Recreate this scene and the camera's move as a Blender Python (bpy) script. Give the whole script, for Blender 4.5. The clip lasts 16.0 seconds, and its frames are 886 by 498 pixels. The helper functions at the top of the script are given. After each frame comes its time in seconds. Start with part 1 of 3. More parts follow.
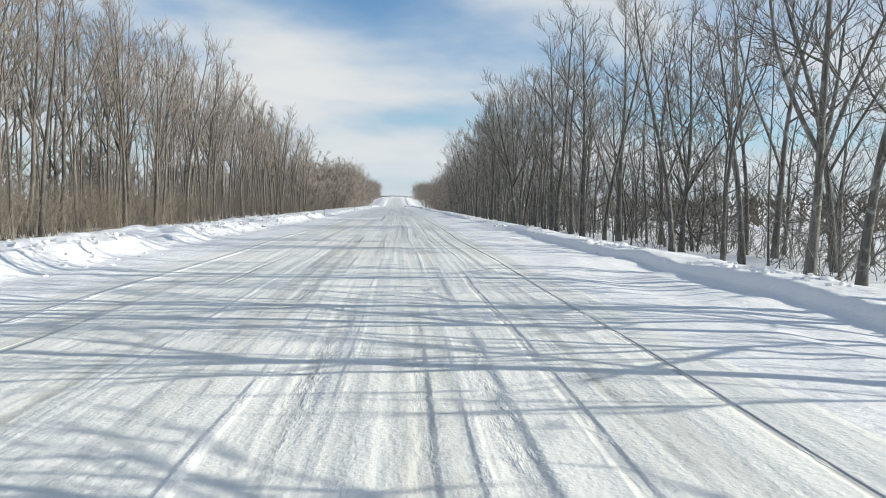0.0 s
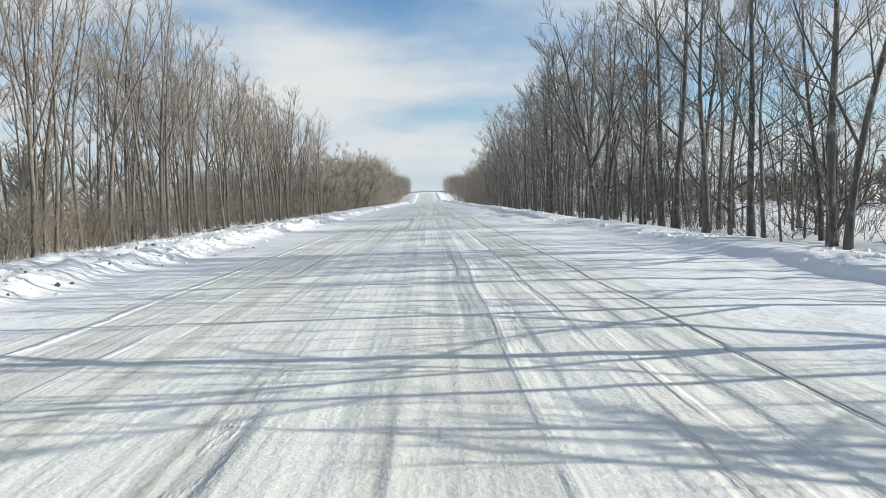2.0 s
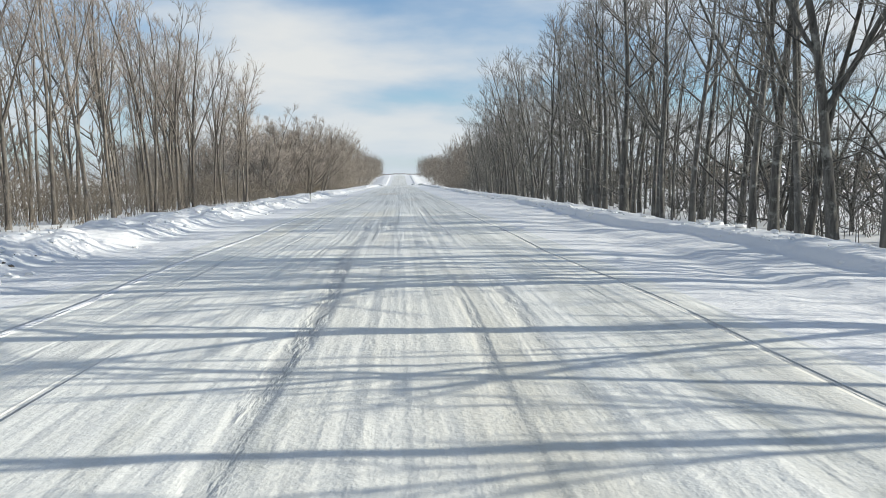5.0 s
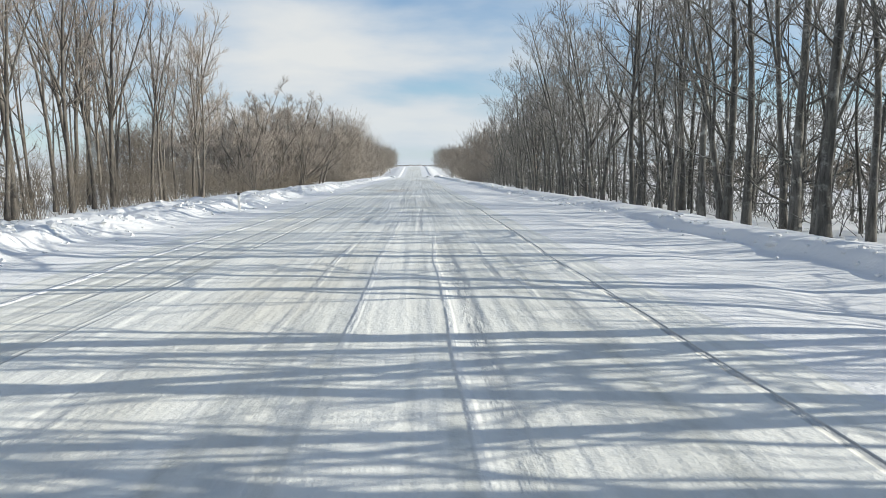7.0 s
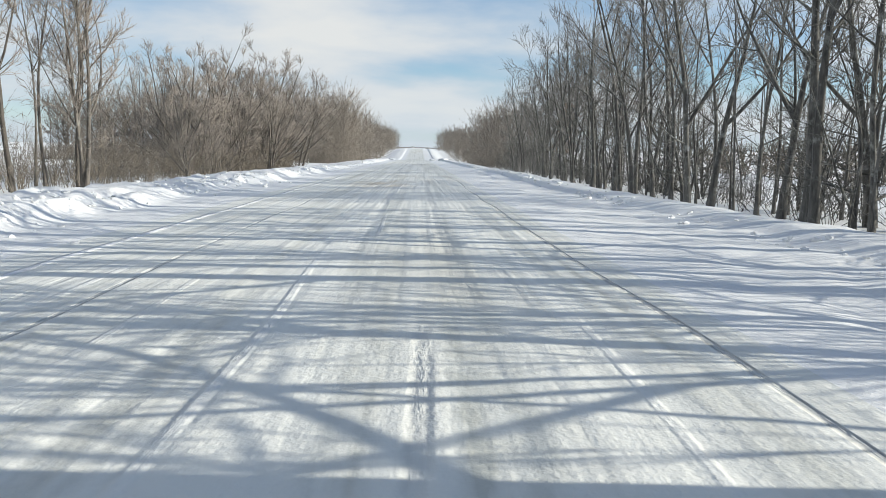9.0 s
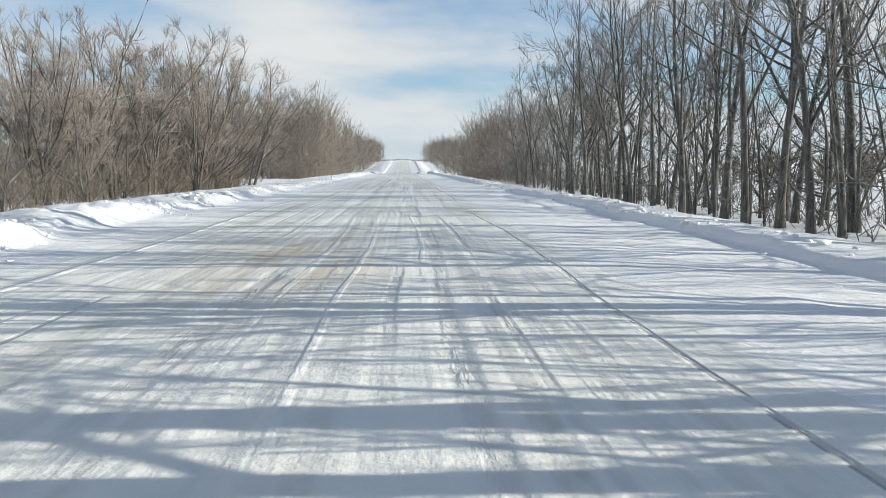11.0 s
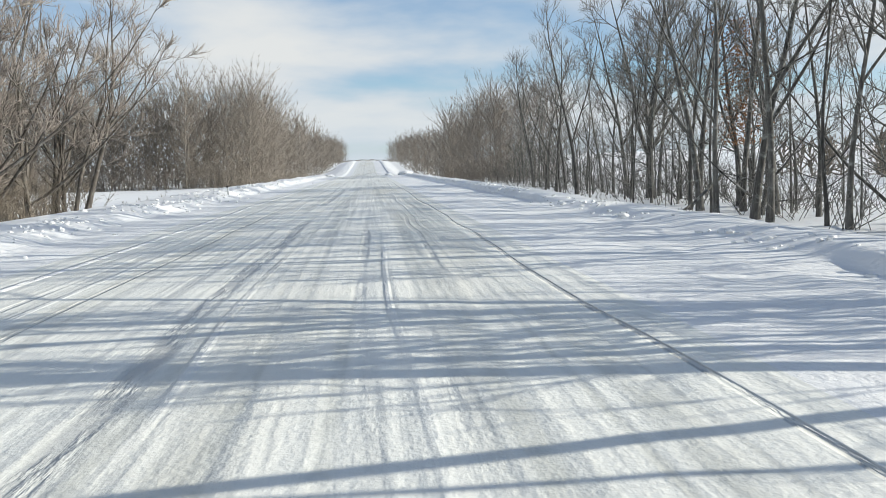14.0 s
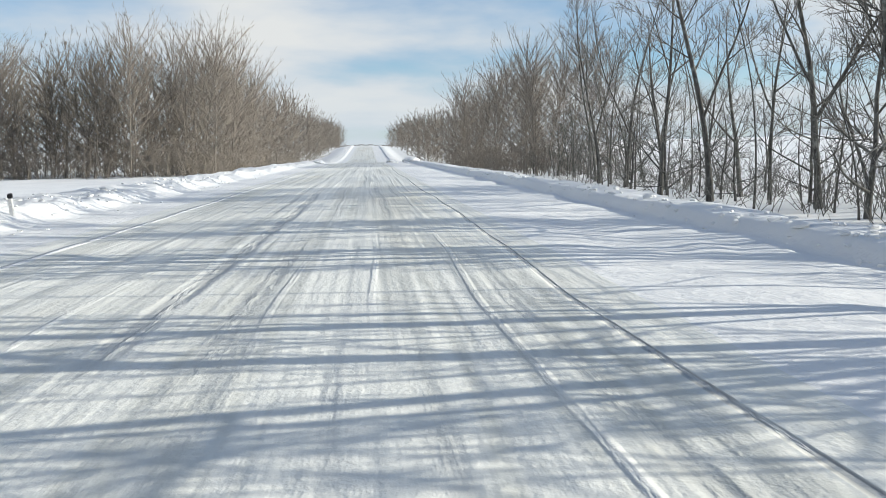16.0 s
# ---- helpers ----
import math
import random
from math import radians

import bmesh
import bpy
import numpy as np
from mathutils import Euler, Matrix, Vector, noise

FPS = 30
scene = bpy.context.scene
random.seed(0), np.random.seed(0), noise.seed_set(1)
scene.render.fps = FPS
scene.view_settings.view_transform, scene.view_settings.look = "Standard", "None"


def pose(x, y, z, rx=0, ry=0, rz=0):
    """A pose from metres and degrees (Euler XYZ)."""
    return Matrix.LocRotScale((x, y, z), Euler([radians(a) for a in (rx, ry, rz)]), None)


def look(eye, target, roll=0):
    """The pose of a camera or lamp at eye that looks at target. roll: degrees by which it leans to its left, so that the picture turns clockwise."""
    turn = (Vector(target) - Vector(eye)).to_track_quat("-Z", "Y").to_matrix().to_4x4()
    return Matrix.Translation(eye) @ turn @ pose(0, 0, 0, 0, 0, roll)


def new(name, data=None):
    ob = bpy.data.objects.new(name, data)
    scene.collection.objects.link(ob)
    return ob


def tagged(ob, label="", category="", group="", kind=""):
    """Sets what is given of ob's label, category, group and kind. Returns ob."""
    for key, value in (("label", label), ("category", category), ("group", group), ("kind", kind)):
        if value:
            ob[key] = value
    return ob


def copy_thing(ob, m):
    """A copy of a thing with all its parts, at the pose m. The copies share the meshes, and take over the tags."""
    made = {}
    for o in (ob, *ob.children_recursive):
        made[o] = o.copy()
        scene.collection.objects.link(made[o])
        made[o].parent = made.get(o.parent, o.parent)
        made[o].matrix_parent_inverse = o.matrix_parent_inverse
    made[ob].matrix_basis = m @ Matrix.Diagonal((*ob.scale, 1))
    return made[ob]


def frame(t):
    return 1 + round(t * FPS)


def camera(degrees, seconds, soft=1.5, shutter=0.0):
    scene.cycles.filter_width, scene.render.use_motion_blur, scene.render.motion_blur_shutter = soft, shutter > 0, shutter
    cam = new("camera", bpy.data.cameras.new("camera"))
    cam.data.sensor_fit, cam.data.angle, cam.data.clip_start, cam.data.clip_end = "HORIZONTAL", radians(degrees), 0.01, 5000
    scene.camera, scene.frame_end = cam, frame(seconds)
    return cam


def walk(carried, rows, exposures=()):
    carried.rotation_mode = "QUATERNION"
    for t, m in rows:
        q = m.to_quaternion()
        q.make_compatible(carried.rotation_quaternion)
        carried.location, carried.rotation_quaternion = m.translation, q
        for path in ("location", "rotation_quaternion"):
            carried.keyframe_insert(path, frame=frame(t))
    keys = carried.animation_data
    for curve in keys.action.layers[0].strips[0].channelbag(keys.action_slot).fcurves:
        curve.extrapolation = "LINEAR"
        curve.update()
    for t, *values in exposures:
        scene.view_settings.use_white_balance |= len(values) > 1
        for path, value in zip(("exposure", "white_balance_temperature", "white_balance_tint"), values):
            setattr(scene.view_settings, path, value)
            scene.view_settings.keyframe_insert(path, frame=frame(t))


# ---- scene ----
cam = camera(61.0, 16.0, soft=0.9)
PATH = [
    (0, -0.00, 3.72, 1.30, 86.55, -0.78, -3.51),
    (0.5, -0.01, 9.64, 1.30, 86.57, 0.08, -3.28),
    (1, -0.05, 15.56, 1.30, 86.36, 0.86, -3.14),
    (1.5, -0.11, 21.47, 1.30, 86.32, 1.14, -2.78),
    (2, -0.15, 27.36, 1.30, 86.10, 2.20, -1.19),
    (2.5, -0.20, 33.31, 1.30, 85.30, 5.66, -5.47),
    (3, -0.26, 39.34, 1.30, 85.23, 4.69, -5.85),
    (3.5, -0.32, 45.47, 1.30, 85.07, 2.85, -5.68),
    (4, -0.32, 51.62, 1.30, 84.92, 1.94, -5.23),
    (4.5, -0.32, 57.63, 1.30, 84.88, 1.34, -3.89),
    (5, -0.30, 63.47, 1.30, 84.77, 1.12, -3.25),
    (7.5, 0.29, 90.68, 1.30, 84.12, 0.20, -1.64),
    (8, 0.30, 96.14, 1.30, 84.01, -0.49, -1.65),
    (8.5, 0.33, 101.62, 1.30, 83.29, -0.65, -1.84),
    (9, 0.35, 107.12, 1.30, 82.89, -0.74, -1.87),
    (11.5, 0.31, 135.33, 1.30, 84.18, 0.56, -3.31),
    (12, 0.31, 141.07, 1.30, 84.45, 0.82, -4.04),
    (12.5, 0.36, 146.82, 1.30, 84.28, 1.97, -5.07),
    (13, 0.36, 152.61, 1.30, 84.23, 2.33, -5.57),
    (13.5, 0.38, 158.39, 1.30, 83.95, 2.24, -5.54),
    (14, 0.38, 164.15, 1.30, 83.65, 1.94, -5.61),
    (14.5, 0.37, 169.89, 1.30, 83.46, 1.49, -5.57),
    (15, 0.37, 175.58, 1.30, 83.12, 1.11, -5.67),
    (15.5, 0.39, 181.20, 1.30, 82.71, 0.90, -5.59),
    (16, 0.46, 186.81, 1.30, 82.61, 1.21, -5.69),
]
walk(cam, [(t, pose(*p)) for t, *p in PATH])

# ---- light: low winter sun from the side, broken cloud ----
SUN_AZ, SUN_EL = radians(-4), radians(21)      # azimuth from +x towards +y
sun_dir = Vector((math.cos(SUN_EL) * math.cos(SUN_AZ), math.cos(SUN_EL) * math.sin(SUN_AZ), math.sin(SUN_EL)))
sun = new("sun", bpy.data.lights.new("sun", "SUN"))
sun.data.energy, sun.data.angle, sun.data.color = 5.0, radians(0.2), (0.975, 0.935, 0.825)
sun.matrix_world = look(sun_dir * 200, (0, 0, 0))
scene.view_settings.exposure = 0.2


def nodes_of(owner):
    owner.use_nodes = True
    tree = owner.node_tree
    tree.nodes.clear()

    def add(kind, **values):
        node = tree.nodes.new("ShaderNode" + kind)
        for key, value in values.items():
            if key.startswith("in_"):
                name = key[3:]
                node.inputs[int(name) if name.isdigit() else name].default_value = value
            else:
                setattr(node, key, value)
        return node

    def link(a, b):
        tree.links.new(a, b)
    return add, link


world = bpy.data.worlds.new("world")
scene.world = world
add, link = nodes_of(world)
out, back = add("OutputWorld"), add("Background", in_Strength=0.1)
sky = add("TexSky", sky_type="NISHITA", sun_disc=False, sun_elevation=SUN_EL, sun_rotation=radians(90) - SUN_AZ,
          air_density=1.0, dust_density=0.2, ozone_density=3.0)
tc, sep = add("TexCoord"), add("SeparateXYZ")
link(tc.outputs["Generated"], sep.inputs[0])
lift = add("Math", operation="ADD", in_1=0.16)
link(sep.outputs["Z"], lift.inputs[0])
floor_z = add("Math", operation="MAXIMUM", in_1=0.05)
link(lift.outputs[0], floor_z.inputs[0])
cx, cy = add("Math", operation="DIVIDE"), add("Math", operation="DIVIDE")
link(sep.outputs["X"], cx.inputs[0]), link(floor_z.outputs[0], cx.inputs[1])
link(sep.outputs["Y"], cy.inputs[0]), link(floor_z.outputs[0], cy.inputs[1])
plane = add("CombineXYZ", in_Z=3.1)
link(cx.outputs[0], plane.inputs[0]), link(cy.outputs[0], plane.inputs[1])
cloud = add("TexNoise", in_Scale=1.0, in_Detail=6.0, in_Roughness=0.5, in_Distortion=0.1)
link(plane.outputs[0], cloud.inputs["Vector"])
cover = cloud.outputs["Fac"]
# gaps in the cloud: direction, stretch of the opening, depth
for way, squash, reach, depth in (((-0.05, 0.965, 0.262), (1.0, 0.3, 2.4), 0.18, 0.23), ((0.42, 0.89, 0.19), (1.0, 0.4, 1.8), 0.30, 0.22),
                                  ((0.07, 0.99, 0.115), (1.0, 0.3, 2.4), 0.10, 0.09), ((0.1, 0.1, 1.0), (1.0, 1.0, 1.0), 1.1, 1.3)):
    off = add("VectorMath", operation="SUBTRACT", in_1=way)
    link(tc.outputs["Generated"], off.inputs[0])
    scaled = add("VectorMath", operation="MULTIPLY", in_1=squash)
    link(off.outputs["Vector"], scaled.inputs[0])
    far = add("VectorMath", operation="LENGTH")
    link(scaled.outputs["Vector"], far.inputs[0])
    gap = add("MapRange", interpolation_type="SMOOTHSTEP", in_1=0.0, in_2=reach, in_3=depth, in_4=0.0)
    link(far.outputs["Value"], gap.inputs[0])
    less = add("Math", operation="SUBTRACT")
    link(cover, less.inputs[0]), link(gap.outputs[0], less.inputs[1])
    cover = less.outputs[0]
mask = add("MapRange", interpolation_type="SMOOTHSTEP", in_1=0.18, in_2=0.56, in_3=0.0, in_4=0.97)
link(cover, mask.inputs[0])
white = add("MixRGB", in_1=(4.7, 5.5, 6.4, 1), in_2=(6.8, 6.95, 6.9, 1))
thick = add("MapRange", in_1=0.35, in_2=0.62)
link(cover, thick.inputs[0]), link(thick.outputs[0], white.inputs[0])
blue = add("MixRGB", blend_type="MULTIPLY", in_0=1.0, in_2=(0.97, 1.14, 1.23, 1))
link(sky.outputs[0], blue.inputs[1])
mix = add("MixRGB")
link(mask.outputs[0], mix.inputs[0]), link(blue.outputs[0], mix.inputs[1]), link(white.outputs[0], mix.inputs[2])
haze = add("MapRange", interpolation_type="SMOOTHSTEP", in_1=-0.02, in_2=0.13, in_3=0.75, in_4=0.0)
link(sep.outputs["Z"], haze.inputs[0])
pale_sky = add("MixRGB", in_2=(5.2, 6.0, 6.7, 1))
link(haze.outputs[0], pale_sky.inputs[0]), link(mix.outputs[0], pale_sky.inputs[1])
link(pale_sky.outputs[0], back.inputs[0]), link(back.outputs[0], out.inputs[0])


# ---- materials ----
def material(name):
    m = bpy.data.materials.new(name)
    add, link = nodes_of(m)
    out, b = add("OutputMaterial"), add("BsdfPrincipled")
    link(b.outputs[0], out.inputs[0])
    return m, add, link, b


def bumped(add, link, b, heights, strength, distance):
    bump = add("Bump", in_Strength=strength, in_Distance=distance)
    link(heights, bump.inputs["Height"])
    link(bump.outputs[0], b.inputs["Normal"])
    return bump


def snow_material(name, fresh, old, grain=24.0, relief=0.05):
    """Wind-packed snow: soft mottling, fine grain and ripples across the wind."""
    m, add, link, b = material(name)
    tc = add("TexCoord")
    big = add("TexNoise", in_Scale=0.35, in_Detail=4.0)
    fine = add("TexNoise", in_Scale=grain, in_Detail=5.0, in_Roughness=0.6)
    mid = add("TexNoise", in_Scale=2.3, in_Detail=6.0, in_Roughness=0.6)
    for n in (big, fine, mid):
        link(tc.outputs["Object"], n.inputs["Vector"])
    ramp = add("MapRange", in_1=0.35, in_2=0.65)
    link(big.outputs["Fac"], ramp.inputs[0])
    mix = add("MixRGB", in_1=(*fresh, 1), in_2=(*old, 1))
    link(ramp.outputs[0], mix.inputs[0])
    link(mix.outputs[0], b.inputs["Base Color"])
    b.inputs["Roughness"].default_value = 0.62
    b.inputs["Specular IOR Level"].default_value = 0.3
    total = add("Math", operation="MULTIPLY_ADD", in_1=0.25)
    link(fine.outputs["Fac"], total.inputs[0]), link(mid.outputs["Fac"], total.inputs[2])
    bumped(add, link, b, total.outputs[0], 0.6, relief)
    return m


def road_material():
    """Packed snow with tyre tracks running along y, thin ruts and a ploughed ridge."""
    m, add, link, b = material("packed_snow")
    tc, sep = add("TexCoord"), add("SeparateXYZ")
    link(tc.outputs["Object"], sep.inputs[0])

    def streaks(sx, sy, detail, w):
        mp = add("Mapping", in_Scale=(sx, sy, 1.0), in_Location=(w, w * 2, 0))
        n = add("TexNoise", in_Scale=1.0, in_Detail=detail, in_Roughness=0.55)
        link(tc.outputs["Object"], mp.inputs["Vector"]), link(mp.outputs[0], n.inputs["Vector"])
        return n.outputs["Fac"]

    def ranged(value, lo, hi, a=0.0, z=1.0):
        r = add("MapRange", interpolation_type="SMOOTHSTEP", in_1=lo, in_2=hi, in_3=a, in_4=z)
        link(value, r.inputs[0])
        return r.outputs[0]

    def calc(op, a, c):
        n = add("Math", operation=op)
        for i, v in enumerate((a, c)):
            if isinstance(v, (int, float)):
                n.inputs[i].default_value = v
            else:
                link(v, n.inputs[i])
        return n.outputs[0]

    broad, thin, hair = streaks(1.5, 0.03, 2, 1), streaks(3.6, 0.07, 2, 4), streaks(9.0, 1.2, 3, 9)
    loose = streaks(2.2, 0.035, 2, 115)
    patch = streaks(0.35, 0.10, 4, 14)
    wob = add("TexNoise", in_Scale=0.05, in_Detail=3.0, noise_dimensions="1D")
    link(sep.outputs["Y"], wob.inputs["W"])
    x = calc("ADD", sep.outputs["X"], calc("MULTIPLY", calc("SUBTRACT", wob.outputs["Fac"], 0.5), 0.7))
    lane = calc("MULTIPLY", ranged(sep.outputs["X"], -4.6, -3.6), ranged(sep.outputs["X"], 2.1, 3.0, 1.0, 0.0))

    def line(x0, half, lo, hi, w):
        near = ranged(calc("ABSOLUTE", calc("SUBTRACT", x, x0), 0.0), half * 0.3, half, 1.0, 0.0)
        return calc("MULTIPLY", near, calc("MULTIPLY", ranged(streaks(0.2, 0.06, 3, w), lo, hi), ranged(streaks(6.0, 1.3, 4, w + 3), 0.32, 0.55, 0.25, 1.0)))

    worn = calc("ADD", calc("MULTIPLY", ranged(broad, 0.48, 0.62), 0.50),
                calc("ADD", calc("MULTIPLY", ranged(thin, 0.54, 0.68), 0.5), calc("MULTIPLY", ranged(hair, 0.55, 0.75), 0.14)))
    crumbs = streaks(6.0, 2.2, 4, 33)
    worn = calc("MULTIPLY", calc("MULTIPLY", worn, ranged(crumbs, 0.36, 0.60, 0.45, 1.2)), calc("MULTIPLY", lane, ranged(patch, 0.25, 0.65, 0.45, 1.2)))
    worn = calc("MULTIPLY", worn, ranged(loose, 0.55, 0.66, 1.0, 0.25))
    ruts = line(2.30, 0.045, 0.25, 0.42, 20)
    for x0, half, lo, hi, w, deep in ((0.25, 0.09, 0.48, 0.62, 23, 0.5), (-1.25, 0.17, 0.46, 0.58, 29, 0.75), (-2.65, 0.04, 0.45, 0.58, 37, 0.9),
                                      (1.25, 0.07, 0.50, 0.62, 43, 0.5), (-0.55, 0.16, 0.48, 0.62, 51, 0.5), (-1.75, 0.12, 0.45, 0.6, 57, 0.4),
                                      (0.75, 0.14, 0.45, 0.6, 63, 0.45), (-3.3, 0.06, 0.48, 0.6, 69, 0.5), (1.75, 0.10, 0.5, 0.62, 73, 0.35)):
        ruts = calc("MAXIMUM", ruts, calc("MULTIPLY", line(x0, half, lo, hi, w), deep))
    ridge = line(-4.0, 0.09, 0.25, 0.45, 61)
    for x0, half, w in ((-0.92, 0.06, 81), (-0.3, 0.05, 85), (-2.0, 0.05, 89), (-3.0, 0.06, 93), (0.55, 0.05, 97), (1.5, 0.05, 101)):
        ridge = calc("MAXIMUM", ridge, calc("MULTIPLY", line(x0, half, 0.46, 0.62, w), 0.28))
    grey = add("MixRGB", in_1=(0.82, 0.822, 0.77, 1), in_2=(0.54, 0.545, 0.495, 1))
    link(calc("MINIMUM", worn, 1.0), grey.inputs[0])
    dirty = add("MixRGB", in_2=(0.66, 0.63, 0.53, 1))
    link(grey.outputs[0], dirty.inputs[1])
    link(calc("MULTIPLY", lane, ranged(streaks(0.5, 0.05, 4, 77), 0.50, 0.72, 0.0, 0.6)), dirty.inputs[0])
    spot = add("Mapping", in_Location=(1.3 / 1.7, -141.0 / 6.0, 0), in_Scale=(1 / 1.7, 1 / 6.0, 0))
    away = add("VectorMath", operation="LENGTH")
    link(tc.outputs["Object"], spot.inputs["Vector"]), link(spot.outputs[0], away.inputs[0])
    sand = calc("MULTIPLY", ranged(away.outputs["Value"], 0.2, 1.2, 0.8, 0.0), ranged(streaks(1.5, 0.3, 5, 91), 0.35, 0.65))
    sanded = add("MixRGB", in_2=(0.52, 0.44, 0.33, 1))
    link(dirty.outputs[0], sanded.inputs[1]), link(sand, sanded.inputs[0])
    rut = add("MixRGB", in_2=(0.40, 0.41, 0.41, 1))
    link(sanded.outputs[0], rut.inputs[1]), link(calc("MULTIPLY", ruts, 0.75), rut.inputs[0])
    edge = add("MixRGB", in_2=(0.9, 0.9, 0.9, 1))
    link(rut.outputs[0], edge.inputs[1]), link(ridge, edge.inputs[0])
    link(edge.outputs[0], b.inputs["Base Color"])
    b.inputs["Specular IOR Level"].default_value = 0.35
    link(ranged(worn, 0.0, 1.0, 0.62, 0.42), b.inputs["Roughness"])
    grain = add("TexNoise", in_Scale=22.0, in_Detail=5.0)
    link(tc.outputs["Object"], grain.inputs["Vector"])
    h = calc("SUBTRACT", calc("ADD", calc("MULTIPLY", calc("ADD", grain.outputs["Fac"], crumbs), 0.2), calc("ADD", calc("MULTIPLY", thin, -0.7), ridge)),
             calc("ADD", calc("MULTIPLY", ruts, 0.8), calc("ADD", calc("MULTIPLY", loose, -1.2), calc("MULTIPLY", hair, -0.25))))
    bumped(add, link, b, h, 0.9, 0.045)
    return m


def bark_material(name, dark, light, patches=0.0):
    m, add, link, b = material(name)
    tc, info = add("TexCoord"), add("ObjectInfo")
    mp = add("Mapping", in_Scale=(9.0, 9.0, 1.6))
    link(tc.outputs["Object"], mp.inputs["Vector"])
    n, big = add("TexNoise", in_Scale=1.0, in_Detail=6.0, in_Roughness=0.65), add("TexNoise", in_Scale=0.7, in_Detail=2.0)
    link(mp.outputs[0], n.inputs["Vector"]), link(tc.outputs["Object"], big.inputs["Vector"])
    r = add("MapRange", in_1=0.3, in_2=0.7)
    link(n.outputs["Fac"], r.inputs[0])
    mix = add("MixRGB", in_1=(*dark, 1), in_2=(*light, 1))
    link(r.outputs[0], mix.inputs[0])
    # pale grey blotches scattered over the bark by noise
    if patches:
        pale = add("TexNoise", in_Scale=2.2, in_Detail=5.0, in_Roughness=0.7)
        link(tc.outputs["Object"], pale.inputs["Vector"])
        spots = add("MapRange", in_1=0.54, in_2=0.66, in_3=0.0, in_4=patches)
        link(pale.outputs["Fac"], spots.inputs[0])
        blotched = add("MixRGB", in_2=(0.42, 0.42, 0.41, 1))
        link(spots.outputs[0], blotched.inputs[0]), link(mix.outputs[0], blotched.inputs[1])
        mix = blotched
    tone = add("HueSaturation")
    v = add("MapRange", in_1=0.0, in_2=1.0, in_3=0.75, in_4=1.25)
    link(info.outputs["Random"], v.inputs[0]), link(v.outputs[0], tone.inputs["Value"])
    moss = add("MixRGB", blend_type="MULTIPLY", in_2=(0.86, 0.92, 0.84, 1))
    link(big.outputs["Fac"], moss.inputs[0]), link(mix.outputs[0], moss.inputs[1])
    link(moss.outputs[0], tone.inputs["Color"]), link(tone.outputs[0], b.inputs["Base Color"])
    b.inputs["Roughness"].default_value = 0.9
    bumped(add, link, b, n.outputs["Fac"], 0.8, 0.02)
    return m


SNOW = snow_material("snow", (0.87, 0.875, 0.865), (0.80, 0.81, 0.81))
DRIFT = snow_material("ploughed_snow", (0.88, 0.88, 0.865), (0.81, 0.82, 0.82), 11.0, 0.09)
ROAD = road_material()
BARK = bark_material("bark_grey", (0.034, 0.032, 0.031), (0.19, 0.18, 0.172), 0.6)
BARK_BROWN = bark_material("bark_brown", (0.05, 0.043, 0.039), (0.22, 0.19, 0.17), 0.4)
TWIG = bark_material("twigs_grey", (0.135, 0.124, 0.118), (0.26, 0.242, 0.232))
TWIG_BROWN = bark_material("twigs_brown", (0.20, 0.168, 0.152), (0.37, 0.318, 0.29))
SCRUB = bark_material("scrub", (0.175, 0.145, 0.122), (0.31, 0.262, 0.22))
WOODS = bark_material("woods_twigs", (0.185, 0.155, 0.137), (0.31, 0.268, 0.24))
RUST = bark_material("dead_leaves", (0.26, 0.115, 0.05), (0.44, 0.21, 0.10))


def plain(name, colour, rough=0.5):
    m, add, link, b = material(name)
    tc = add("TexCoord")
    n = add("TexNoise", in_Scale=18.0, in_Detail=5.0)
    link(tc.outputs["Object"], n.inputs["Vector"])
    mix = add("MixRGB", blend_type="MULTIPLY", in_1=(*colour, 1), in_2=(0.7, 0.68, 0.65, 1))
    r = add("MapRange", in_1=0.5, in_2=0.75)
    link(n.outputs["Fac"], r.inputs[0]), link(r.outputs[0], mix.inputs[0]), link(mix.outputs[0], b.inputs["Base Color"])
    b.inputs["Roughness"].default_value = rough
    return m


SOIL = plain("soil", (0.11, 0.095, 0.08), 0.95)
POST_WHITE, POST_BLACK = plain("post_white", (0.78, 0.78, 0.76)), plain("post_black", (0.02, 0.02, 0.022))


# ---- the lie of the land ----
def smooth(a, b, v):
    k = min(1.0, max(0.0, (v - a) / (b - a)))
    return k * k * (3 - 2 * k)


def wave(x, y, s, seed=0.0):
    return noise.noise((x / s, y / s, seed))


def long_profile(y):
    """The road's own rise and fall: a shallow dip, a hill, and a far ridge behind it."""
    return (-0.9 * smooth(285, 350, y) + 6.2 * smooth(350, 620, y) - 2.5 * smooth(640, 850, y) + 9.0 * smooth(850, 1250, y)
            - 4.0 * smooth(1260, 1450, y) + 14.0 * smooth(1450, 2400, y))


# the ploughed bank: how high its crest stands at each place along the road
CREST = ((-60, 0.11), (18, 0.13), (30, 0.13), (42, 0.08), (52, 0.04), (62, 0.05), (72, 0.13), (90, 0.15), (100, 0.11), (112, 0.07), (126, 0.05),
         (136, 0.08), (144, 0.13), (156, 0.18), (169, 0.16), (176, 0.04), (185, 0.04), (193, 0.15), (215, 0.20), (262, 0.20), (300, 0.15))


